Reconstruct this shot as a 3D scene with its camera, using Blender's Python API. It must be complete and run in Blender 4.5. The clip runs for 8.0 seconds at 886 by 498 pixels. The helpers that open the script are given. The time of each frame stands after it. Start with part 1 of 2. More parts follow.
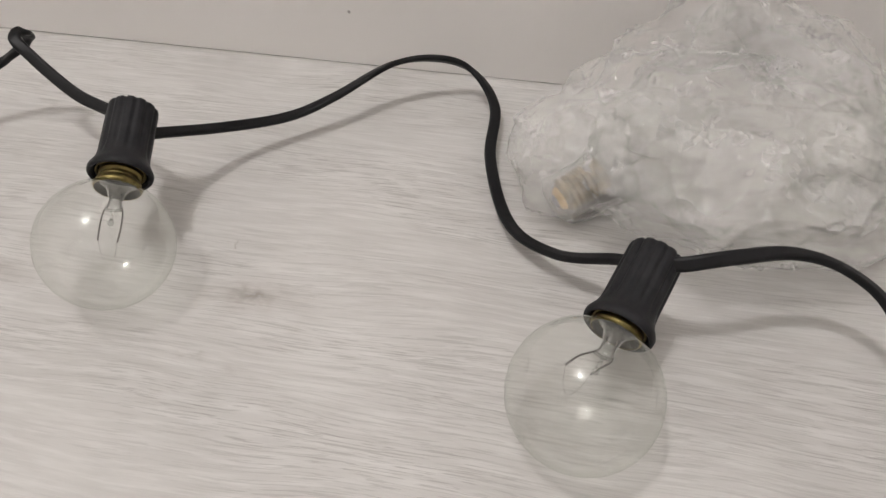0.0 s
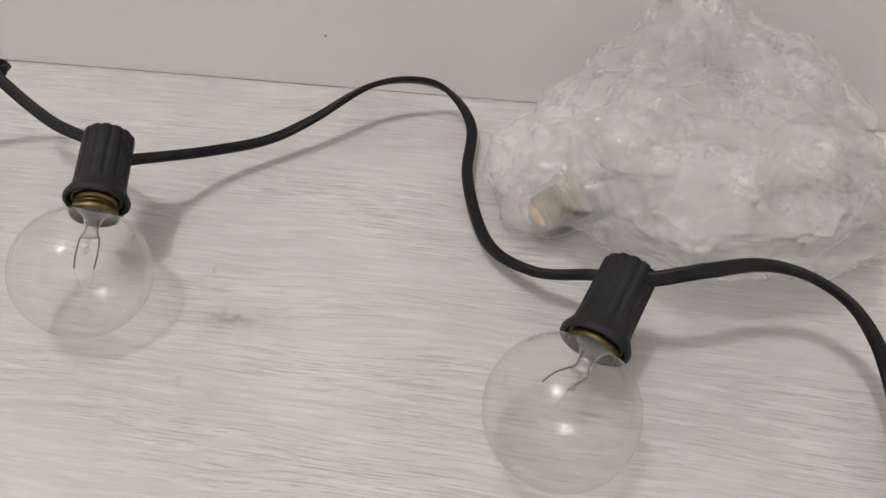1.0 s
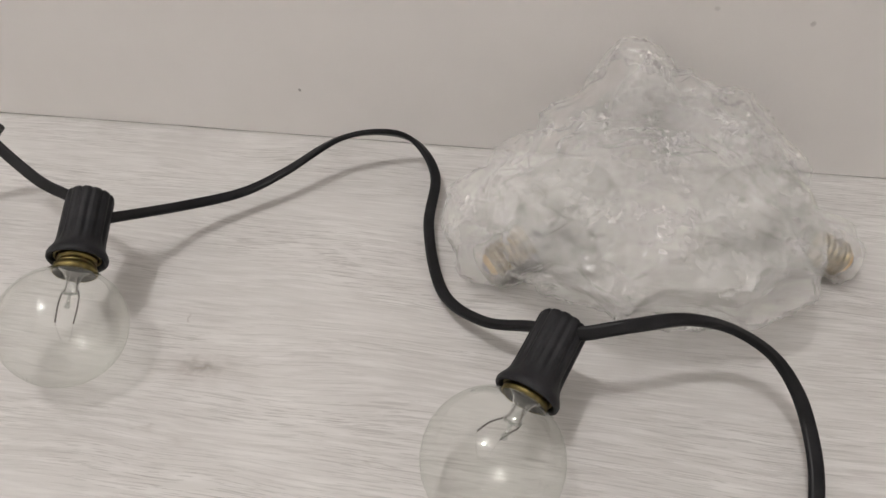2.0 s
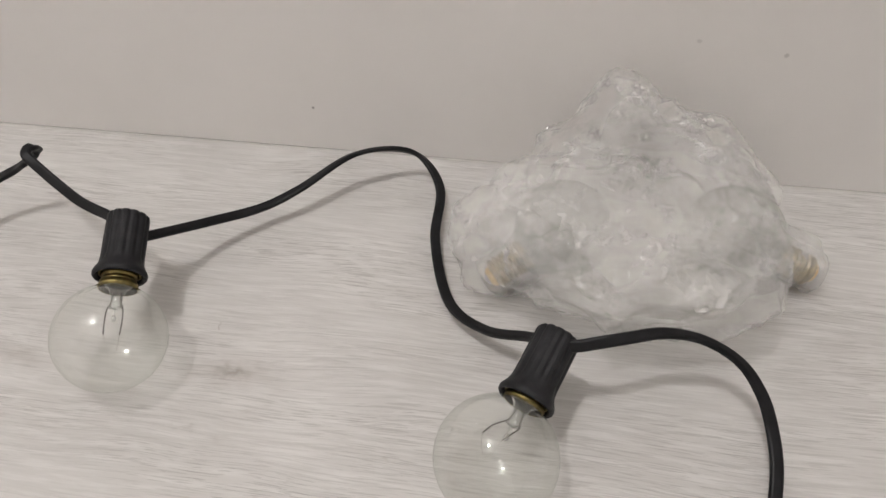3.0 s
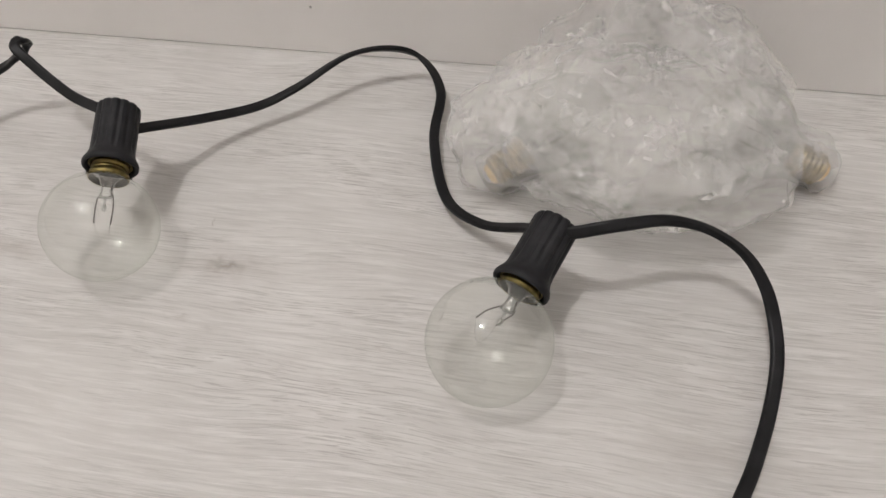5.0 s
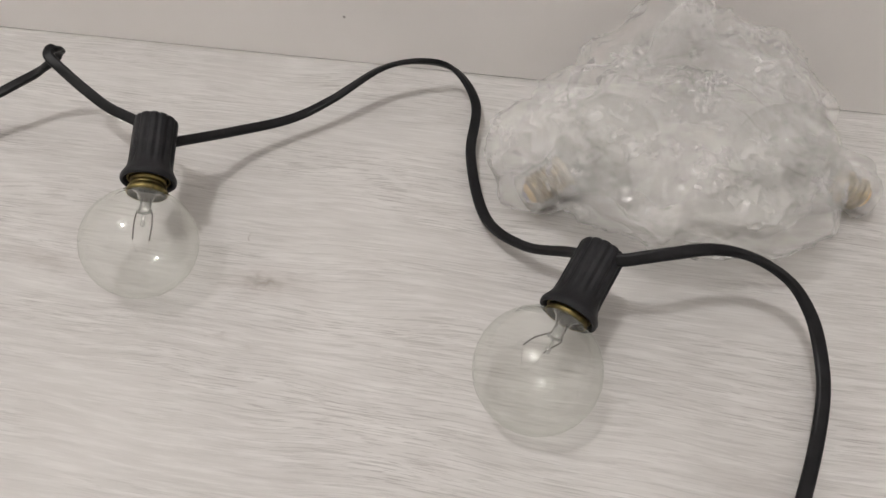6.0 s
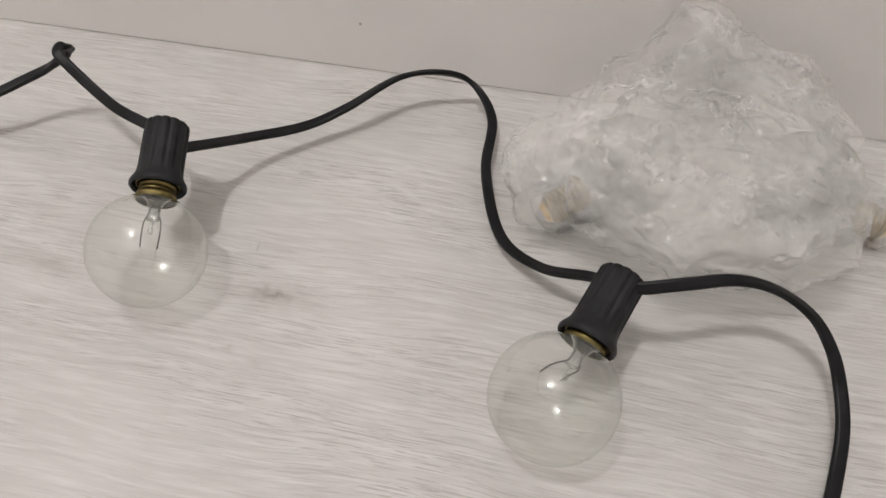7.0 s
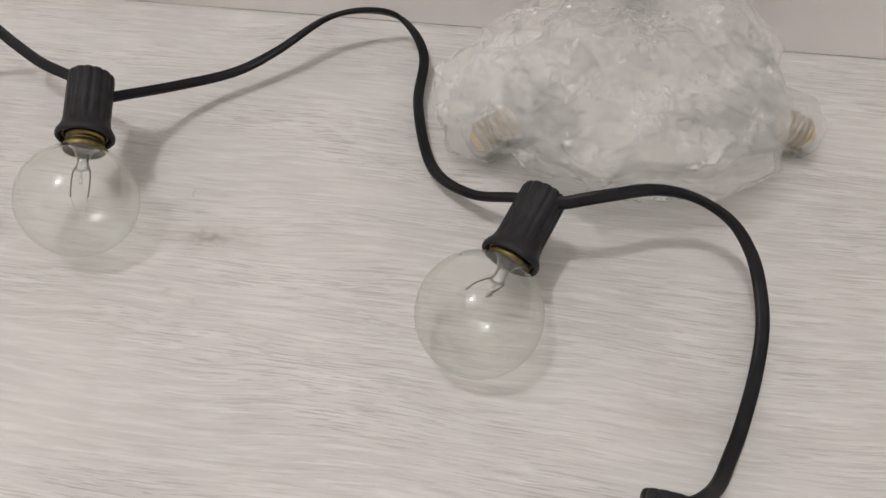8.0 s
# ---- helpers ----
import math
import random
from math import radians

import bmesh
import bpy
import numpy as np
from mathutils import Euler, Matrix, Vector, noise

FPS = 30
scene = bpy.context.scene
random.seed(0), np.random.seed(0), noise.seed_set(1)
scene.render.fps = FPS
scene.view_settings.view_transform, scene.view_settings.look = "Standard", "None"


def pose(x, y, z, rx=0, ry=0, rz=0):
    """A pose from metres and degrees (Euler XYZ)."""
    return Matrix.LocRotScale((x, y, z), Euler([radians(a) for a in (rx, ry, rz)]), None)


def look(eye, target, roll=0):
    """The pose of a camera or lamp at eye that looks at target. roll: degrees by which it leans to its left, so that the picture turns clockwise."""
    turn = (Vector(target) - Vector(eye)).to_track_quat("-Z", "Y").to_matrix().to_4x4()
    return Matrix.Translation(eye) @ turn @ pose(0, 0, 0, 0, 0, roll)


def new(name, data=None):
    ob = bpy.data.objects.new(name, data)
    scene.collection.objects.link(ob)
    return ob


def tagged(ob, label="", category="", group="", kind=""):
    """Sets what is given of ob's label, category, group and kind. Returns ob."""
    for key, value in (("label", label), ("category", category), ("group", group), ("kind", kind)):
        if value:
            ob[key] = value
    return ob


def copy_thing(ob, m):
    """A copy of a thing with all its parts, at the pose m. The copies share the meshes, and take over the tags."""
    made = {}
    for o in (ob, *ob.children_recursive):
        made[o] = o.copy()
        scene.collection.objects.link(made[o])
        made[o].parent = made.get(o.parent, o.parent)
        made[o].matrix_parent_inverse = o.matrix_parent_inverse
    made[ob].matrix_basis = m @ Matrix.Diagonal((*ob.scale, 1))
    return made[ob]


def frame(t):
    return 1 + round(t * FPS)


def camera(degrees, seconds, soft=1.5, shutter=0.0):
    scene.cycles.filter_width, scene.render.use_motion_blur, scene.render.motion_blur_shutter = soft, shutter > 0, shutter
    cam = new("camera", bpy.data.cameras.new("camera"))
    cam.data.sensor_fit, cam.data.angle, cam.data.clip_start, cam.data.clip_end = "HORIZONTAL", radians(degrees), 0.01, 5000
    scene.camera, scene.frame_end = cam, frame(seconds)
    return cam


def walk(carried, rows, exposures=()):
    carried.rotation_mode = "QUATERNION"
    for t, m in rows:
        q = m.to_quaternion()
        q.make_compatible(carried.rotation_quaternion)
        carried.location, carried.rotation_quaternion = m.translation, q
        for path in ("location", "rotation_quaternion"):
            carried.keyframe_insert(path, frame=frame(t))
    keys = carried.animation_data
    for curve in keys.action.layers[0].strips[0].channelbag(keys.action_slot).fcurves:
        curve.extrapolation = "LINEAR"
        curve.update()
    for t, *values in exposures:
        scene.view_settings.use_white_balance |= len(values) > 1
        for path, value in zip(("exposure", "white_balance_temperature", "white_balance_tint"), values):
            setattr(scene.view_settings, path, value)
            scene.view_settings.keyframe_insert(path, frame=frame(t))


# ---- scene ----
# The camera and its walk
cam = camera(64.0, 8.0)
PATH = [
    (0, (0.09, -0.134, 0.183), (-0.162, 1.198, -1.287), -0.3),
    (0.5, (0.091, -0.133, 0.187), (-0.144, 1.205, -1.281), 0.0),
    (1, (0.094, -0.134, 0.184), (-0.135, 1.241, -1.25), -0.7),
    (1.5, (0.111, -0.128, 0.197), (-0.158, 1.236, -1.24), -0.8),
    (1.7, (0.117, -0.132, 0.201), (-0.164, 1.252, -1.215), -1.7),
    (2.8, (0.114, -0.127, 0.23), (-0.162, 1.242, -1.202), -3.5),
    (3, (0.114, -0.138, 0.238), (-0.144, 1.189, -1.236), -2.6),
    (3.5, (0.118, -0.143, 0.228), (-0.151, 1.064, -1.344), -1.7),
    (4, (0.118, -0.147, 0.224), (-0.144, 1.05, -1.357), -2.7),
    (4.2, (0.124, -0.154, 0.216), (-0.161, 1.083, -1.33), -3.4),
    (5.3, (0.118, -0.146, 0.217), (-0.157, 1.072, -1.345), -3.4),
    (5.5, (0.11, -0.142, 0.221), (-0.152, 1.052, -1.363), -2.7),
    (6, (0.103, -0.144, 0.223), (-0.16, 1.066, -1.347), -2.1),
    (6.5, (0.107, -0.147, 0.222), (-0.146, 1.071, -1.344), -2.1),
    (7, (0.093, -0.137, 0.223), (-0.148, 1.077, -1.348), 0.7),
    (7.5, (0.108, -0.146, 0.22), (-0.117, 1.018, -1.391), -1.9),
    (8, (0.117, -0.146, 0.218), (-0.085, 0.996, -1.411), -1.9),
]
walk(cam, [(t, look(eye, target, roll)) for t, eye, target, roll in PATH])

# Light: one ceiling lamp in a closed white room
EXPOSURE = 0.0
scene.view_settings.exposure = EXPOSURE
world = bpy.data.worlds.new("world")
scene.world = world
world.use_nodes = True
world.node_tree.nodes["Background"].inputs[0].default_value = (0.9, 0.93, 1.0, 1)
world.node_tree.nodes["Background"].inputs[1].default_value = 0.05
LAMP = Vector((-0.42, -0.32, 2.26))
lamp_data = bpy.data.lights.new("ceiling_lamp", "POINT")
lamp_data.shadow_soft_size, lamp_data.energy, lamp_data.color = 0.07, 46, (1.0, 0.968, 0.96)
lamp = new("ceiling_lamp", lamp_data)
lamp.location = LAMP


# ---------------------------------------------------------------- materials
class Nodes:
    """A small wrapper for building a node material."""

    def __init__(self, name):
        self.mat = bpy.data.materials.new(name)
        self.mat.use_nodes = True
        self.tree = self.mat.node_tree
        self.bsdf = self.tree.nodes["Principled BSDF"]
        self.out = self.tree.nodes["Material Output"]

    def add(self, kind, props=None, **inputs):
        node = self.tree.nodes.new(kind)
        props = props or {}
        if "operation" in props:
            node.operation = props["operation"]
        if "vector_type" in props:
            node.vector_type = props["vector_type"]
        if "feature" in props:
            node.feature = props["feature"]
        for key, value in inputs.items():
            self.put(node, key.replace("_", " "), value)
        return node

    def put(self, node, key, value):
        slot = node.inputs[int(key)] if key.isdigit() else node.inputs[key]
        if isinstance(value, bpy.types.NodeSocket):
            self.tree.links.new(value, slot)
        else:
            slot.default_value = value

    def math(self, op, a, b=0.0, clamp=False):
        node = self.tree.nodes.new("ShaderNodeMath")
        node.operation, node.use_clamp = op, clamp
        self.put(node, "0", a)
        self.put(node, "1", b)
        return node.outputs[0]

    def coords(self, scale=(1, 1, 1), offset=(0, 0, 0)):
        tex = self.tree.nodes.new("ShaderNodeTexCoord")
        m = self.add("ShaderNodeMapping", Vector=tex.outputs["Object"], Scale=scale, Location=offset)
        return m.outputs[0]

    def noise(self, vec, scale, detail=4.0, rough=0.55, distortion=0.0):
        n = self.add("ShaderNodeTexNoise", Vector=vec, Scale=scale, Detail=detail, Roughness=rough, Distortion=distortion)
        return n.outputs[0]

    def ramp(self, value, lo, hi, a=0.0, b=1.0):
        n = self.add("ShaderNodeMapRange", None, Value=value)
        for k, v in ((1, lo), (2, hi), (3, a), (4, b)):
            n.inputs[k].default_value = v
        return n.outputs[0]

    def mix(self, fac, a, b):
        n = self.tree.nodes.new("ShaderNodeMix")
        n.data_type = "RGBA"
        for k, v in ((0, fac), (6, a), (7, b)):
            self.put(n, str(k), v)
        return n.outputs[2]

    def bump(self, height, strength, distance):
        n = self.add("ShaderNodeBump", Height=height, Strength=strength, Distance=distance)
        return n.outputs[0]

    def set(self, **inputs):
        for key, value in inputs.items():
            self.put(self.bsdf, key.replace("_", " "), value)
        return self.mat


def spot(n, place, size, wobble=0.0):
    """1 at the place, falling to 0 at the size (three half-axes, metres)."""
    vec = n.coords()
    if wobble:
        w = n.add("ShaderNodeTexNoise", Vector=vec, Scale=160.0, Detail=3.0)
        shift = n.add("ShaderNodeVectorMath", {"operation": "MULTIPLY_ADD"})
        n.put(shift, "0", w.outputs[1])
        shift.inputs[1].default_value = (wobble, wobble, wobble)
        n.put(shift, "2", vec)
        vec = shift.outputs[0]
        place = tuple(p + wobble * 0.5 for p in place)
    m = n.add("ShaderNodeMapping", {"vector_type": "TEXTURE"}, Vector=vec, Location=place, Scale=size)
    d = n.add("ShaderNodeVectorMath", {"operation": "LENGTH"})
    n.put(d, "0", m.outputs[0])
    return n.ramp(d.outputs["Value"], 0.0, 1.0, 1.0, 0.0)


def floor_material():
    """Whitewashed oak laminate, grain along x."""
    n = Nodes("whitewashed_oak")
    warp = n.add("ShaderNodeTexNoise", Vector=n.coords((6, 14, 1)), Scale=1.0, Detail=2.0)
    base = n.coords()
    bend = n.add("ShaderNodeVectorMath", {"operation": "MULTIPLY_ADD"})
    n.put(bend, "0", warp.outputs[1])
    bend.inputs[1].default_value = (0.0, 0.022, 0.0)
    n.put(bend, "2", base)

    def stretched(sx, sy, off=0.0):
        return n.add("ShaderNodeMapping", Vector=bend.outputs[0], Scale=(sx, sy, 1), Location=(off, off, 0)).outputs[0]

    broad = n.noise(stretched(7, 34), 1.0, 4.0, 0.6)
    patch = n.noise(stretched(10, 36, 8.8), 1.0, 3.0, 0.5)
    streak = n.noise(stretched(26, 420, 3.1), 1.0, 6.0, 0.68, 0.25)
    fine = n.noise(stretched(50, 1600, 7.7), 1.0, 4.0, 0.6, 0.2)
    hair = n.noise(stretched(40, 1150, 2.9), 1.0, 3.0, 0.5, 0.15)
    pale = n.noise(stretched(34, 420, 4.4), 1.0, 5.0, 0.62, 0.2)
    pores = n.noise(stretched(80, 1700, 1.3), 1.0, 3.0, 0.5)
    cloud = n.noise(stretched(14, 22, 5.2), 1.0, 3.0, 0.5)
    dark = n.math("MULTIPLY", n.ramp(streak, 0.50, 0.70), n.ramp(broad, 0.35, 0.65, 0.15, 1.0))
    lines = n.math("MAXIMUM", n.ramp(fine, 0.56, 0.60), n.ramp(hair, 0.59, 0.62))
    thin = n.math("MULTIPLY", lines, n.ramp(patch, 0.36, 0.62, 0.08, 1.0))
    pore = n.math("MULTIPLY", n.ramp(pores, 0.61, 0.65), n.ramp(patch, 0.42, 0.62, 0.0, 0.9))
    col = n.mix(n.ramp(cloud, 0.3, 0.7), (0.53, 0.515, 0.497, 1), (0.625, 0.61, 0.592, 1))
    col = n.mix(n.ramp(pale, 0.45, 0.64, 0.0, 0.45), col, (0.74, 0.728, 0.71, 1))
    col = n.mix(n.math("MULTIPLY", dark, 0.4), col, (0.37, 0.35, 0.335, 1))
    col = n.mix(n.math("MULTIPLY", thin, 0.6), col, (0.35, 0.335, 0.32, 1))
    col = n.mix(n.math("MULTIPLY", pore, 0.5), col, (0.25, 0.235, 0.22, 1))
    for place, size, much in KNOTS:
        col = n.mix(n.math("MULTIPLY", n.math("POWER", spot(n, place, size, 0.012), 1.6), much), col, (0.30, 0.27, 0.245, 1))
    height = n.math("SUBTRACT", n.math("MULTIPLY", fine, 0.5), n.math("ADD", dark, pore))
    return n.set(Base_Color=col, Roughness=n.ramp(streak, 0.3, 0.7, 0.38, 0.52), Normal=n.bump(height, 0.35, 0.0004), Specular_IOR_Level=0.4)


KNOTS = [((0.0, 0.0, 0), (0.013, 0.0045, 1), 0.95), ((0.0, 0.0, 0), (0.040, 0.010, 1), 0.42),
         ((-0.092, -0.004, 0), (0.028, 0.008, 1), 0.45), ((0.004, -0.029, 0), (0.006, 0.0045, 1), 0.22),
         ((-0.010, -0.026, 0), (0.007, 0.002, 1), 0.30), ((0.067, -0.027, 0), (0.004, 0.0014, 1), 0.40),
         ((-0.014, 0.022, 0), (0.0012, 0.0010, 1), 0.7), ((0.185, -0.05, 0), (0.05, 0.012, 1), 0.25)]


def wall_material():
    n = Nodes("wall_paint")
    vec = n.coords()
    cloud = n.noise(vec, 9.0, 4.0, 0.6)
    col = n.mix(n.ramp(cloud, 0.3, 0.7), (0.84, 0.815, 0.795, 1), (0.885, 0.86, 0.845, 1))
    for place, size, much in WALL_MARKS:
        col = n.mix(n.math("MULTIPLY", n.ramp(spot(n, place, size, 0.002), 0.15, 0.6), much), col, (0.12, 0.10, 0.09, 1))
    return n.set(Base_Color=col, Roughness=0.7, Normal=n.bump(n.noise(vec, 420.0, 3.0, 0.6), 0.15, 0.0006))


WALL_MARKS = [((0.199, 0.139, 0.031), (0.0012, 0.01, 0.0014), 0.8), ((-0.003, 0.139, 0.026), (0.0011, 0.01, 0.0012), 0.6),
              ((0.2095, 0.139, 0.0705), (0.0014, 0.01, 0.0017), 0.28), ((0.173, 0.139, 0.075), (0.0018, 0.01, 0.0012), 0.18)]


def plain_paint(name, colour):
    n = Nodes(name)
    cloud = n.noise(n.coords(), 3.0, 3.0, 0.5)
    return n.set(Base_Color=n.mix(cloud, tuple(0.95 * c for c in colour) + (1,), colour + (1,)), Roughness=0.8)


def plastic_material(name, colour, rough, grain):
    n = Nodes(name)
    vec = n.coords()
    fine, wear = n.noise(vec, grain, 3.0, 0.6), n.noise(vec, 90.0, 4.0, 0.6)
    col = n.mix(n.ramp(wear, 0.45, 0.8), colour + (1,), tuple(1.9 * c + 0.004 for c in colour) + (1,))
    return n.set(Base_Color=col, Roughness=n.ramp(wear, 0.3, 0.7, rough - 0.06, rough + 0.08), Specular_IOR_Level=0.22, Normal=n.bump(fine, 0.25, 0.0002))


def brass_material(name, light, dim):
    n = Nodes(name)
    wear = n.noise(n.coords(), 300.0, 4.0, 0.6)
    return n.set(Base_Color=n.mix(n.ramp(wear, 0.35, 0.7), light + (1,), dim + (1,)), Metallic=1.0,
                 Roughness=n.ramp(wear, 0.3, 0.7, 0.33, 0.55))


def metal_material(name, colour, rough):
    n = Nodes(name)
    wear = n.noise(n.coords(), 400.0, 3.0, 0.6)
    return n.set(Base_Color=colour + (1,), Metallic=1.0, Roughness=n.ramp(wear, 0.3, 0.7, rough - 0.08, rough + 0.08))


def gloss_share(n, least, normal=None):
    """How much of the light a clear skin mirrors: little face on, all at a grazing angle."""
    layer = n.add("ShaderNodeLayerWeight", Blend=0.5)
    if normal is not None:
        n.put(layer, "Normal", normal)
    steep = n.math("POWER", layer.outputs["Facing"], 3.4)
    return n.math("ADD", n.math("MULTIPLY", steep, 1.0 - least), least)


def thin_glass(name, tint, gain, sheen=(0.72, 0.75, 0.72)):
    """A thin clear wall: what is behind shows through, and the gloss grows towards the rim."""
    n = Nodes(name)
    fres = gloss_share(n, 0.065)
    clear = n.add("ShaderNodeBsdfTransparent", Color=tint + (1,))
    # a sheen below white darkens the rim, in place of refraction
    gloss = n.add("ShaderNodeBsdfGlossy", Color=sheen + (1,), Roughness=0.012)
    mix = n.add("ShaderNodeMixShader")
    n.put(mix, "0", n.math("MULTIPLY", fres, gain, True))
    n.put(mix, "1", clear.outputs[0])
    n.put(mix, "2", gloss.outputs[0])
    n.put(n.out, "Surface", mix.outputs[0])
    return n.mat


def film_material():
    """Crumpled clear polythene: see-through, a thin milky veil, sharp gloss on every crease."""
    n = Nodes("polythene_film")
    vec = n.coords()
    wander = n.add("ShaderNodeTexNoise", Vector=vec, Scale=90.0, Detail=3.0)
    bent = n.add("ShaderNodeVectorMath", {"operation": "MULTIPLY_ADD"})
    n.put(bent, "0", wander.outputs[1])
    bent.inputs[1].default_value = (0.012, 0.012, 0.012)
    n.put(bent, "2", vec)
    crease = n.add("ShaderNodeTexVoronoi", {"feature": "DISTANCE_TO_EDGE"}, Vector=bent.outputs[0], Scale=130.0)
    fine = n.noise(vec, 240.0, 3.0, 0.5, 1.2)
    where = n.ramp(n.noise(vec, 60.0, 3.0, 0.5), 0.32, 0.60, 0.25, 1.0)
    height = n.math("MULTIPLY", n.math("ADD", n.math("MULTIPLY", n.ramp(crease.outputs[0], 0.0, 0.2), 0.5), fine), where)
    normal = n.bump(height, 0.55, 0.0014)
    veil = n.ramp(n.noise(vec, 60.0, 6.0, 0.65), 0.35, 0.68, 0.13, 0.33)
    fres = n.math("MINIMUM", gloss_share(n, 0.034, normal), 0.06)
    # normals bent upwards to even the veil's shading, in place of scatter between folds
    geo = n.tree.nodes.new("ShaderNodeNewGeometry")
    even = n.add("ShaderNodeVectorMath", {"operation": "MULTIPLY_ADD"})
    n.put(even, "0", geo.outputs["Normal"])
    even.inputs[1].default_value = (0.25, 0.25, 0.25)
    even.inputs[2].default_value = (-0.1, -0.3, 0.9)
    soft = n.add("ShaderNodeVectorMath", {"operation": "NORMALIZE"})
    n.put(soft, "0", even.outputs[0])
    clear = n.add("ShaderNodeBsdfTransparent", Color=(0.99, 0.99, 0.985, 1))
    milk = n.add("ShaderNodeBsdfDiffuse", Color=(0.96, 0.945, 0.93, 1), Normal=soft.outputs[0])
    behind = n.add("ShaderNodeBsdfTranslucent", Color=(0.96, 0.945, 0.93, 1), Normal=soft.outputs[0])
    both = n.add("ShaderNodeMixShader")
    n.put(both, "0", 0.2)
    n.put(both, "1", milk.outputs[0])
    n.put(both, "2", behind.outputs[0])
    body = n.add("ShaderNodeMixShader")
    n.put(body, "0", veil)
    n.put(body, "1", clear.outputs[0])
    n.put(body, "2", both.outputs[0])
    gloss = n.add("ShaderNodeBsdfGlossy", Color=(1, 1, 1, 1), Roughness=0.17, Normal=normal)
    mix = n.add("ShaderNodeMixShader")
    n.put(mix, "0", fres)
    n.put(mix, "1", body.outputs[0])
    n.put(mix, "2", gloss.outputs[0])
    n.put(n.out, "Surface", mix.outputs[0])
    return n.mat


FLOOR, WALL = floor_material(), wall_material()
ROOM, CEILING = plain_paint("room_paint", (0.74, 0.72, 0.69)), plain_paint("ceiling_paint", (0.80, 0.79, 0.77))
SOCKET = plastic_material("black_socket_plastic", (0.014, 0.014, 0.016), 0.5, 900.0)
CORD = plastic_material("black_cord_vinyl", (0.006, 0.006, 0.007), 0.40, 500.0)
# One brass in three tones: shade is in the colours for sockets and flanks
BRASS, LIT_BRASS = brass_material("tarnished_shaded_brass", (0.30, 0.235, 0.09), (0.16, 0.13, 0.055)), brass_material("lit_brass", (0.90, 0.62, 0.28), (0.72, 0.48, 0.20))
SHADED_BRASS = brass_material("shaded_brass", (0.42, 0.33, 0.18), (0.24, 0.20, 0.13))
STEEL, TIN = metal_material("support_wire_metal", (0.14, 0.13, 0.12), 0.4), metal_material("solder_tin", (0.5, 0.48, 0.45), 0.4)
GLASS, STEM_GLASS = thin_glass("bulb_glass", (0.978, 0.982, 0.975), 1.0, (0.87, 0.89, 0.86)), thin_glass("stem_glass", (0.86, 0.87, 0.86), 2.4, (1.0, 1.0, 1.0))
FILM = film_material()
CEMENT = plastic_material("base_cement", (0.10, 0.095, 0.085), 0.6, 500.0)
INSULATOR = plastic_material("black_glass_insulator", (0.01, 0.01, 0.01), 0.3, 300.0)


# ---------------------------------------------------------------- mesh helpers
def mesh_of(bm, name, material, smooth=True):
    me = bpy.data.meshes.new(name)
    bmesh.ops.recalc_face_normals(bm, faces=bm.faces)
    bm.to_mesh(me)
    bm.free()
    me.materials.append(material)
    me.polygons.foreach_set("use_smooth", [smooth] * len(me.polygons))
    return me


def part(name, bm, material, parent, label="", smooth=True):
    ob = new(name, mesh_of(bm, name, material, smooth))
    ob.parent = parent
    return tagged(ob, label)


def lathe(bm, profile, steps=48, shape=None):
    """Turn a profile of (z, r) about z; shape(angle, z, r) may change the radius."""
    rings = []
    for z, r in profile:
        if r < 1e-6:
            rings.append([bm.verts.new((0, 0, z))])
            continue
        ring = []
        for k in range(steps):
            a = 2 * math.pi * k / steps
            rr = shape(a, z, r) if shape else r
            ring.append(bm.verts.new((rr * math.cos(a), rr * math.sin(a), z)))
        rings.append(ring)
    for p, q in zip(rings, rings[1:]):
        for k in range(steps):
            j = (k + 1) % steps
            if len(p) == 1 and len(q) > 1:
                bm.faces.new((p[0], q[k], q[j]))
            elif len(q) == 1 and len(p) > 1:
                bm.faces.new((p[k], p[j], q[0]))
            elif len(p) > 1:
                bm.faces.new((p[k], p[j], q[j], q[k]))
    return bm


def catmull(points, per):
    """A smooth row of points through the given ones (any length of tuple)."""
    pts = [np.array(p, float) for p in points]
    pts = [2 * pts[0] - pts[1]] + pts + [2 * pts[-1] - pts[-2]]
    row = []
    for a, b, c, d in zip(pts, pts[1:], pts[2:], pts[3:]):
        for k in range(per):
            t = k / per
            row.append(0.5 * (2 * b + (c - a) * t + (2 * a - 5 * b + 4 * c - d) * t * t + (3 * b - a - 3 * c + d) * t ** 3))
    row.append(pts[-2])
    return row


def sweep(bm, row, section, up=(0, 0, 1)):
    """Sweep a closed section (pairs: across, thick) along rows of x, y, z, twist in degrees."""
    rings = []
    for i, p in enumerate(row):
        a, b = row[max(0, i - 1)], row[min(len(row) - 1, i + 1)]
        tan = Vector((b - a)[:3]).normalized()
        side = tan.cross(Vector(up)).normalized()
        high = side.cross(tan)
        tw = radians(p[3])
        u = side * math.cos(tw) + high * math.sin(tw)
        v = high * math.cos(tw) - side * math.sin(tw)
        c = Vector(p[:3])
        rings.append([bm.verts.new(c + u * x + v * y) for x, y in section])
    m = len(section)
    for p, q in zip(rings, rings[1:]):
        for k in range(m):
            bm.faces.new((p[k], p[(k + 1) % m], q[(k + 1) % m], q[k]))
    bm.faces.new(rings[0])
    bm.faces.new(rings[-1])
    return bm


def rod(bm, points, radius, per=6, steps=8):
    ring = [(radius * math.cos(2 * math.pi * k / steps), radius * math.sin(2 * math.pi * k / steps)) for k in range(steps)]
    return sweep(bm, catmull([(*p, 0) for p in points], per), ring, (0.31, 0.87, 0.13))


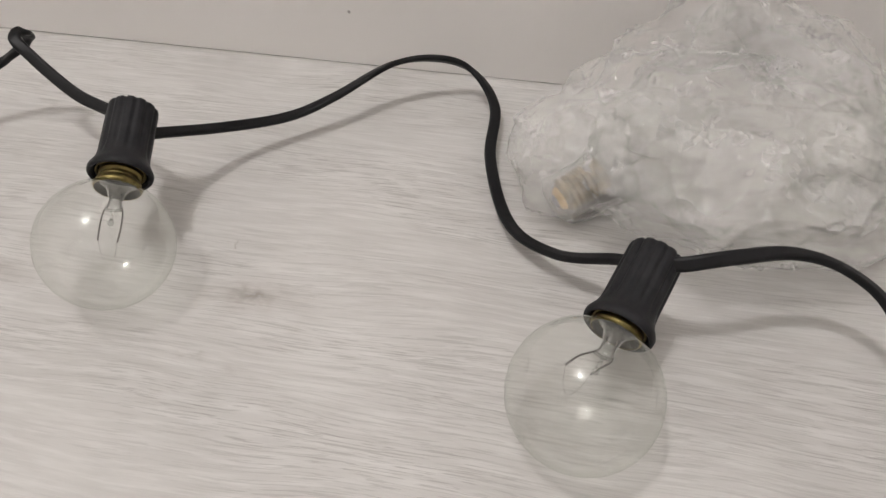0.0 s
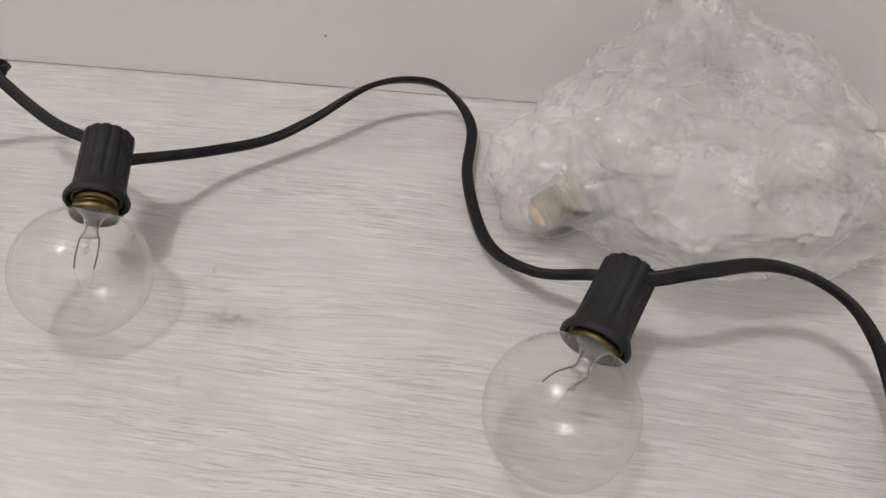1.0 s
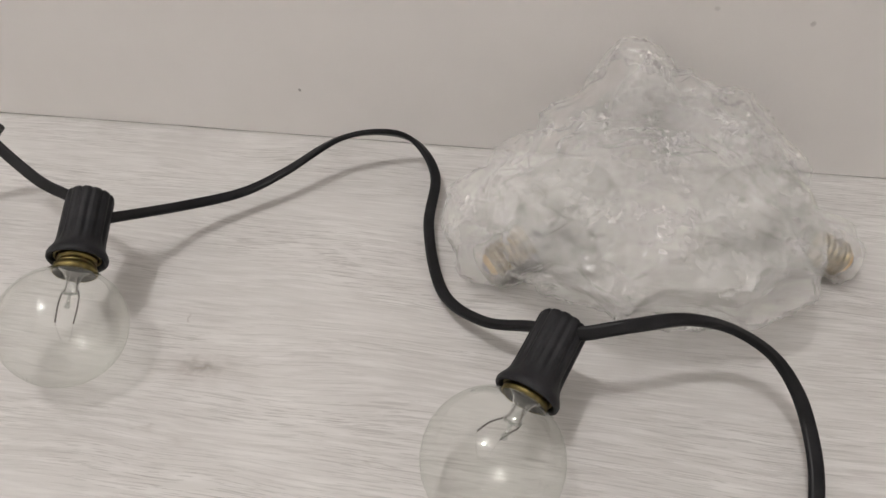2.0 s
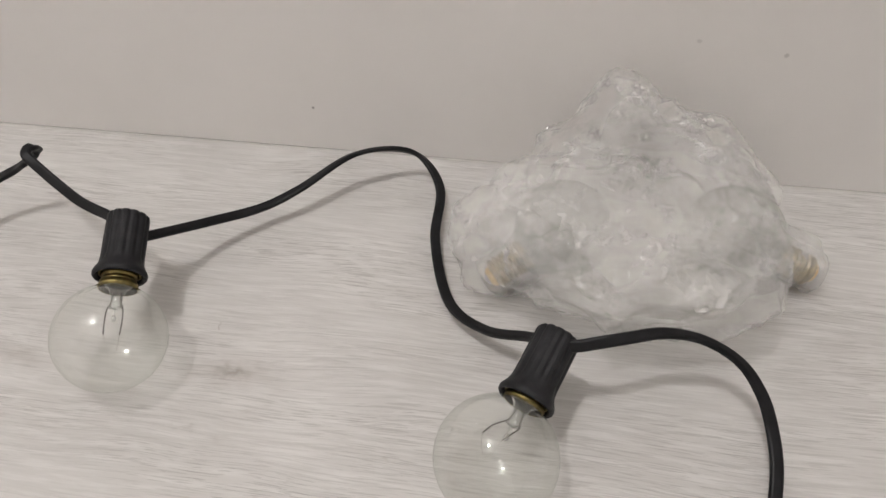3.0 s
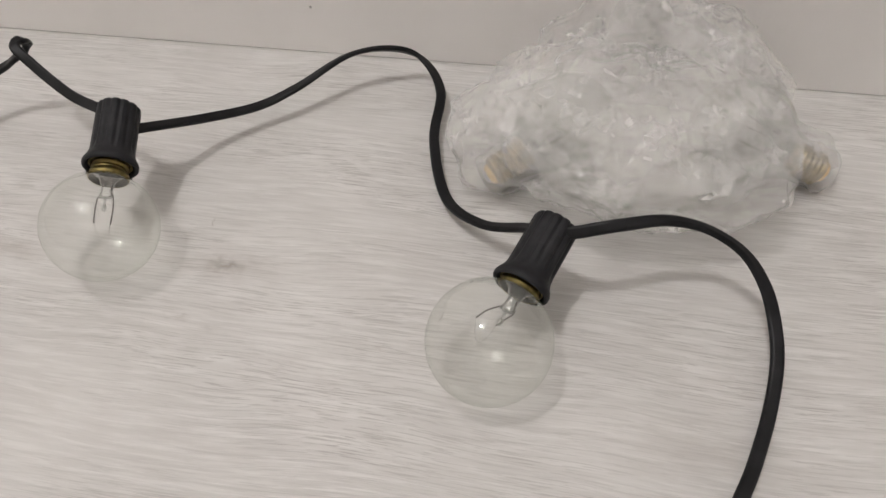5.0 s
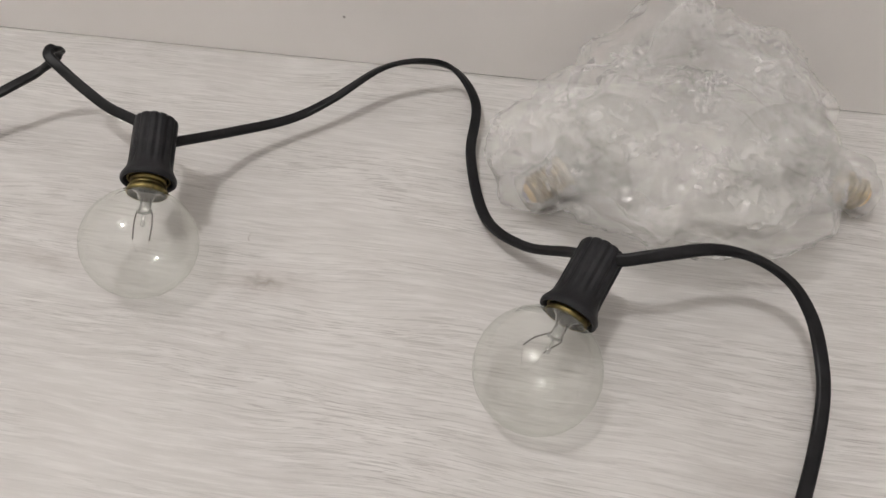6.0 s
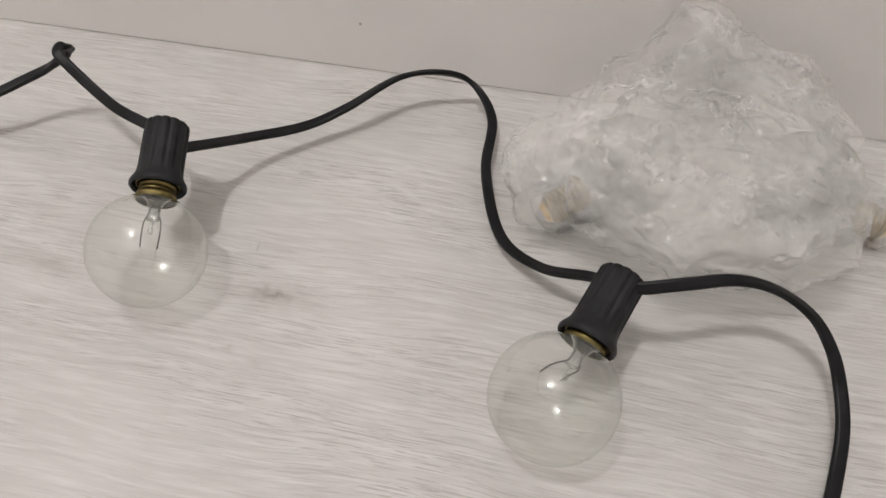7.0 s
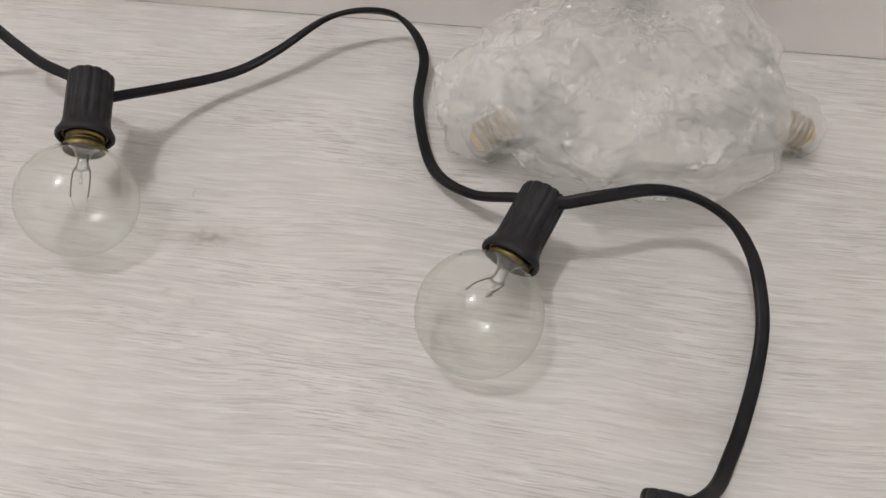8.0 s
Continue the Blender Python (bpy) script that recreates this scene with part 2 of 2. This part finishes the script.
def box(bm, lo, hi):
    vs = [bm.verts.new((x, y, z)) for x in (lo[0], hi[0]) for y in (lo[1], hi[1]) for z in (lo[2], hi[2])]
    for f in ((0, 1, 3, 2), (4, 6, 7, 5), (0, 4, 5, 1), (2, 3, 7, 6), (0, 2, 6, 4), (1, 5, 7, 3)):
        bm.faces.new([vs[k] for k in f])
    return bm


def slab(name, lo, hi, material, label, category):
    ob = new(name, mesh_of(box(bmesh.new(), lo, hi), name, material, False))
    return tagged(ob, label, category, kind="structure")


# ---------------------------------------------------------------- the room
WALL_Y = 0.139
slab("floor", (-1.7, -2.4, -0.05), (1.7, WALL_Y + 0.1, 0.0), FLOOR, "whitewashed oak laminate floor with grey grain and knots", "floor")
slab("wall_north", (-1.7, WALL_Y, 0.0005), (1.7, WALL_Y + 0.1, 2.5), WALL, "plain off-white painted wall with small dark specks", "wall")
slab("wall_south", (-1.7, -2.5, 0.0), (1.7, -2.4, 2.5), ROOM, "plain off-white painted wall", "wall")
slab("wall_west", (-1.8, -2.5, 0.0), (-1.7, WALL_Y + 0.1, 2.5), ROOM, "plain off-white painted wall", "wall")
slab("wall_east", (1.7, -2.5, 0.0), (1.8, WALL_Y + 0.1, 2.5), ROOM, "plain off-white painted wall", "wall")
slab("ceiling", (-1.8, -2.5, 2.5), (1.8, WALL_Y + 0.1, 2.6), CEILING, "plain white painted ceiling", "ceiling")


# ---------------------------------------------------------------- bulbs and the string
R = 0.0208          # globe
MOUTH, CAP = 0.0222, 0.0498   # socket mouth and closed end, from the globe's middle


def lie(centre, turn, rise, spin=0.0):
    """The pose of a bulb: its middle, the compass turn of its neck from +y towards +x, and the neck's rise, in degrees."""
    t, p = radians(turn), radians(rise)
    axis = Vector((math.cos(p) * math.sin(t), math.cos(p) * math.cos(t), math.sin(p)))
    return Matrix.Translation(centre) @ axis.to_track_quat("Z", "Y").to_matrix().to_4x4() @ pose(0, 0, 0, 0, 0, spin)


def light_bulb(tips, brass, button):
    """A clear globe bulb, its neck along +z, the middle of the globe at the origin; tips: the ends of the two support wires."""
    thing = new("light_bulb")
    neck = math.asin(0.0082 / R)
    prof = [(-R * math.cos(a), R * math.sin(a)) for a in np.linspace(0, math.pi - neck, 40)]
    prof[0] = (-R, 0.0)
    z = prof[-1][0]
    prof += [(z + 0.0012, 0.0072), (z + 0.003, 0.0064), (z + 0.006, 0.0061)]
    part("globe", lathe(bmesh.new(), prof, 64), GLASS, thing)
    # screw base with a rolled thread
    base = [(0.0194, 0.0070), (0.0197, 0.0074), (0.0206, 0.0075), (0.0211, 0.0073), (0.0222, 0.0070)]
    for k in range(24):
        base.append((0.0222 + 0.012 * k / 23, 0.0064 + 0.0004 * math.sin(k * math.pi / 2.2)))
    base += [(0.0352, 0.0058), (0.0362, 0.0045)]
    shell = part("screw_base", lathe(bmesh.new(), base, 40), brass, thing, "brass screw base")
    part("insulator", lathe(bmesh.new(), [(0.0358, 0.0048), (0.0374, 0.0040), (0.0382, 0.0026), (0.0382, 0)], 24), button, shell)
    part("contact", lathe(bmesh.new(), [(0.0380, 0.0027), (0.0390, 0.0022), (0.0396, 0.0)], 16), TIN, shell)
    # Cement disc in dark grey, standing in for the dim hollow behind the neck
    part("cement", lathe(bmesh.new(), [(0.0197, 0.0070), (0.0204, 0.0062), (0.0214, 0.0045), (0.0214, 0.0)], 32), CEMENT, thing, "grey cement disc inside the base, dark for the shaded neck")
    # glass stem, two support wires, filament
    stem = [(0.0208, 0.0060), (0.0202, 0.0046), (0.0193, 0.0034), (0.0178, 0.0027), (0.0160, 0.0024), (0.0140, 0.0024), (0.0128, 0.0030), (0.0118, 0.0026), (0.0112, 0.0)]
    part("stem", lathe(bmesh.new(), stem, 24, lambda a, z, r: r * (1 - 0.35 * abs(math.sin(a)) * (z < 0.017))), STEM_GLASS, thing)
    bead = [(0.0075 + 0.0014 * math.cos(a), 0.0011 * math.sin(a)) for a in np.linspace(0, math.pi, 9)]
    bead[0], bead[-1] = (0.0089, 0), (0.0061, 0)
    part("bead", lathe(bmesh.new(), bead, 12), STEM_GLASS, thing)
    for side, (tx, ty, tz) in zip((-1, 1), tips):
        start = (side * 0.0019, 0.0, 0.0135)
        knee = (side * 0.0025 + 0.12 * tx, 0.15 * ty, 0.0118)
        mid = (0.5 * (knee[0] + tx) + 0.0003 * side, 0.5 * (knee[1] + ty), 0.5 * (knee[2] + tz) + 0.0006)
        part("support_wire", rod(bmesh.new(), [(side * 0.0014, 0, 0.018), start, knee, mid, (tx, ty, tz)], 0.00027), STEEL, thing)
    part("cross_bar", rod(bmesh.new(), [(-0.0027, 0, 0.0122), (0, 0.0003, 0.0116), (0.0027, 0, 0.0122)], 0.0006), STEM_GLASS, thing)
    part("exhaust_tube", rod(bmesh.new(), [(0, 0, 0.0115), (0, 0.0002, 0.0095), (0, 0, 0.0080)], 0.0006), STEM_GLASS, thing)
    (ax, ay, az), (bx, by, bz) = tips
    part("filament", rod(bmesh.new(), [tips[0], (0.8 * ax + 0.2 * bx, ay - 0.003, az - 0.004), (0.5 * (ax + bx), 0.5 * (ay + by) - 0.005, 0.5 * (az + bz) - 0.006), (0.2 * ax + 0.8 * bx, by - 0.003, bz - 0.004), tips[1]], 0.000035), STEEL, thing)
    return thing


def lamp_holder(parent, m, out=0.0):
    """A fluted black socket with a flared lip, open towards the bulb; out: how far the bulb is screwed out."""
    def flutes(a, z, r):
        depth = 0.00055 * max(0.0, min(1.0, (z - 0.0285) / 0.003))
        return r - depth * max(0.0, math.cos(13 * a)) ** 0.6

    lip, inner = MOUTH, 0.0086
    prof = [(lip + 0.012, 0.0), (lip + 0.012, 0.0074), (lip + 0.004, 0.0080), (lip + 0.0008, inner), (lip, 0.0092), (lip - 0.0002, 0.0097), (lip + 0.0004, 0.0102),
            (lip + 0.0016, 0.0103), (lip + 0.0028, 0.0098), (lip + 0.0042, 0.0090), (lip + 0.0060, 0.0084), (0.031, 0.0082)]
    prof += [(z, 0.0082) for z in np.linspace(0.033, CAP - 0.0016, 8)]
    prof += [(CAP - 0.0007, 0.0080), (CAP - 0.0001, 0.0074), (CAP, 0.0066), (CAP, 0.0)]
    holder = part("lamp_holder", lathe(bmesh.new(), prof, 104, flutes), SOCKET, parent, "fluted black plastic socket")
    holder.matrix_local = m @ Matrix.Translation((0, 0, out))
    liner = [(lip + 0.0112, 0.0068), (lip + 0.0112, 0.0072)] + [(lip + 0.0015 + 0.0095 * (1 - k / 15), 0.0074 + 0.0002 * math.sin(k * 1.6)) for k in range(16)] + [(lip + 0.0012, 0.0080), (lip + 0.0012, 0.0074)]
    part("screw_shell", lathe(bmesh.new(), liner, 40), BRASS, holder, "tarnished brass screw shell, toned dark for the shaded mouth")
    return holder


def cord_section(width=0.0045, thick=0.0026):
    pts = []
    for k in range(20):
        a = 2 * math.pi * k / 20
        c, s = math.cos(a), math.sin(a)
        waist = 1 - 0.16 * math.exp(-(c / 0.3) ** 2)
        pts.append((width / 2 * math.copysign(abs(c) ** 0.75, c), thick / 2 * math.copysign(abs(s) ** 0.7, s) * waist))
    return pts


def cord(parent, points):
    return part("cord", sweep(bmesh.new(), catmull(points, 12), cord_section()), CORD, parent)


BULB_1 = lie((-0.0420, -0.0040, R + 0.0002), -11.6, 17.4, 8)
BULB_2 = lie((0.1078, -0.0315, R + 0.0002), 21.5, 12.5, 0)
BULB_3 = lie((0.1575, -0.1325, R + 0.0002), 8.0, 12.0, 20)

string = tagged(new("string_light"), "string of black sockets on a flat black cord", "string light")
for m, out in ((BULB_1, 0.0022), (BULB_2, -0.0014), (BULB_3, 0.0)):
    lamp_holder(string, m, out)


STRAIGHT = ((-0.0030, -0.0004, 0.0010), (0.0030, -0.0004, 0.0014))
SPLAYED = ((0.0010, -0.0010, 0.0062), (0.0078, 0.0002, 0.0052))
bulbs = []
for m, tips in ((BULB_1, STRAIGHT), (BULB_2, SPLAYED)):
    b = tagged(light_bulb(tips, BRASS, INSULATOR), "clear glass globe bulb screwed into a black socket", "light bulb", "bulbs on the string")
    b.matrix_world = m
    bulbs.append(b)
bulbs.append(copy_thing(bulbs[0], BULB_3))

# cord: x, y, z, twist
cord(string, [(-0.30, 0.02, 0.0025, 0), (-0.22, 0.035, 0.006, 0), (-0.160, 0.054, 0.018, -20), (-0.1330, 0.0735, 0.0245, -20), (-0.1210, 0.0765, 0.0310, -15), (-0.1135, 0.0785, 0.0360, -10), (-0.1112, 0.0765, 0.0405, 10),
              (-0.1106, 0.0745, 0.0428, 20), (-0.1112, 0.0722, 0.0432, 10), (-0.1100, 0.0690, 0.0423, -10), (-0.1042, 0.0660, 0.0388, -30), (-0.0926, 0.0603, 0.034, -30), (-0.0804, 0.0546, 0.031, -35), (-0.067, 0.050, 0.030, -30), (-0.056, 0.045, 0.031, -20)])
cord(string, [(-0.052, 0.036, 0.031, -20), (-0.0442, 0.0415, 0.0293, -20), (-0.0307, 0.0634, 0.0172, -20), (-0.0127, 0.0803, 0.0120, -10), (0.0029, 0.0931, 0.0145, 5), (0.0225, 0.1122, 0.0197, 30), (0.0409, 0.1204, 0.0193, 50),
              (0.0547, 0.1231, 0.0130, 40), (0.0665, 0.1064, 0.0083, 15), (0.0689, 0.0765, 0.0056, 5), (0.0803, 0.0420, 0.0066, 5), (0.0970, 0.0258, 0.0115, 10), (0.1144, 0.0171, 0.0220, 0), (0.1215, 0.010, 0.030, 0)])
cord(string, [(0.1225, 0.007, 0.033, -45), (0.131, 0.006, 0.0352, -45), (0.138, 0.007, 0.037, -40), (0.146, 0.009, 0.038, -25), (0.161, 0.015, 0.036, 0), (0.1752, 0.0171, 0.0315, 15), (0.1885, 0.0141, 0.025, 10), (0.1967, 0.0066, 0.018, 0),
              (0.2006, -0.004, 0.012, -5), (0.2013, -0.017, 0.008, 0), (0.1985, -0.033, 0.0045, 0), (0.192, -0.052, 0.0055, 0), (0.186, -0.065, 0.009, 0), (0.181, -0.074, 0.014, 0), (0.1745, -0.081, 0.021, 0), (0.166, -0.087, 0.029, 0)])

# ---------------------------------------------------------------- plastic bag with two spare bulbs
SPARES = (((0.125, 0.075, R + 0.0006), -125.0, -20.0, 0), ((0.194, 0.080, R + 0.0006), 98.0, -20.0, 40))
for centre, turn, rise, spin in SPARES:
    spare = tagged(light_bulb(STRAIGHT, SHADED_BRASS, LIT_BRASS), "spare clear globe bulb with brass base wrapped in plastic", "light bulb", "spare bulbs")
    spare.matrix_world = lie(centre, turn, rise, spin)


TILTED = Euler((0.6, 0.4, 0.9)).to_matrix()
TURNED = Euler((1.3, 2.1, 0.5)).to_matrix()


def fold(q, sharp=0.10):
    """A ridge along the zero lines of a noise: 1 on the crease, falling smoothly to both sides."""
    v = noise.noise(q)
    return 1.0 - math.sqrt(v * v + sharp * sharp * 0.05) * 2.2


def crumple(p, seed, big, small):
    """How far crumpling pushes a point out, in metres: billows, long folds, then fine creases."""
    q = Vector(p) + Vector((seed * 1.7, seed * 0.9, seed * 2.3))
    w = q + 0.008 * noise.noise_vector(q * 30)
    a, b = TILTED @ w, TURNED @ w
    long_folds = fold(Vector((a.x * 24, a.y * 46, a.z * 24)))
    cross_folds = fold(Vector((b.x * 60, b.y * 34, b.z * 60)))
    fine = fold(TILTED @ w * 120, 0.06)
    finest = fold(TURNED @ q * 260, 0.06)
    return big * (0.7 * noise.noise(q * 17) + 0.75 * long_folds - 0.5) + small * (0.8 * cross_folds - 0.6 + 0.48 * fine + 0.18 * finest)


FOLDS = [((0.150, 0.069, 0.031), (0.058, 0.048, 0.026)), ((0.162, 0.103, 0.026), (0.054, 0.031, 0.034)), ((0.147, 0.112, 0.036), (0.023, 0.022, 0.036)),
         ((0.181, 0.060, 0.027), (0.030, 0.032, 0.020)), ((0.213, 0.082, 0.012), (0.019, 0.013, 0.0125)), ((0.101, 0.073, 0.016), (0.025, 0.028, 0.018))]
HEART = Vector((0.155, 0.085, 0.024))


def heap(d):
    """How far the heap of film reaches from its heart in the direction d."""
    far = 0.0
    for centre, radii in FOLDS:
        o = [(HEART[k] - centre[k]) / radii[k] for k in range(3)]
        v = [d[k] / radii[k] for k in range(3)]
        a, b, c = sum(x * x for x in v), sum(x * y for x, y in zip(o, v)), sum(x * x for x in o) - 1
        disc = b * b - a * c
        if disc > 0:
            far = max(far, (-b + math.sqrt(disc)) / a)
    return far


def film_sheet(parent, name, scale, seed, around, up, low, big, small):
    """A sheet of film draped over the heap: many small flat facets between sharp creases."""
    rng = random.Random(int(seed * 100))
    bm = bmesh.new()
    rows = []
    for i in range(up + 1):
        row = []
        for k in range(around):
            el = radians(low + (85.5 - low) * (i + (rng.uniform(-0.38, 0.38) if 0 < i < up else 0)) / up)
            az = 2 * math.pi * (k + 0.5 * (i % 2) + rng.uniform(-0.38, 0.38)) / around
            d = Vector((math.cos(el) * math.cos(az), math.cos(el) * math.sin(az), math.sin(el)))
            p = HEART + d * heap(d) * scale
            p += d * (crumple(p, seed, big, small) + rng.uniform(-0.0007, 0.0007))
            p.z = max(p.z, 0.0006 + rng.uniform(0, 0.0006))
            p.y = min(p.y, WALL_Y - 0.0008 - rng.uniform(0, 0.0006))
            row.append(bm.verts.new(p))
        rows.append(row)
    for i, (a, b) in enumerate(zip(rows, rows[1:])):
        for k in range(around):
            j = (k + 1) % around
            if i % 2:
                bm.faces.new((a[k], a[j], b[j]))
                bm.faces.new((a[k], b[j], b[k]))
            else:
                bm.faces.new((a[k], a[j], b[k]))
                bm.faces.new((a[j], b[j], b[k]))
    bm.faces.new(rows[-1])
    return part(name, bm, FILM, parent, smooth=False)


def base_wrap(parent, m, seed):
    """The film pulled tight round the screw base of a spare bulb, with lengthwise pleats."""
    def pleats(a, z, r):
        q = Vector((math.cos(a) * 2.2, math.sin(a) * 2.2, z * 60 + seed))
        return r * (1.0 + 0.16 * noise.noise(q * 1.3) + 0.05 * math.sin(9 * a + 40 * z + seed))

    prof = [(z, 0.0085 + 0.0050 * max(0.0, (0.024 - z) / 0.012) + 0.0004 * math.sin(z * 900)) for z in np.linspace(0.012, 0.0385, 16)]
    prof += [(0.0402, 0.0060), (0.0408, 0.0026), (0.0408, 0.0)]
    wrap = part("base_wrap", lathe(bmesh.new(), prof, 44, pleats), FILM, parent, smooth=False)
    wrap.matrix_local = m


bag = tagged(new("plastic_bag"), "crumpled clear plastic wrap around two spare bulbs", "plastic bag")
film_sheet(bag, "outer_film", 1.0, 1.0, 165, 74, -38.0, 0.0075, 0.0036)
film_sheet(bag, "inner_film", 0.86, 2.0, 120, 46, 0.0, 0.0075, 0.0040)
for k, (centre, turn, rise, spin) in enumerate(SPARES):
    base_wrap(bag, lie(centre, turn, rise, spin), 3.1 * k + 1.0)
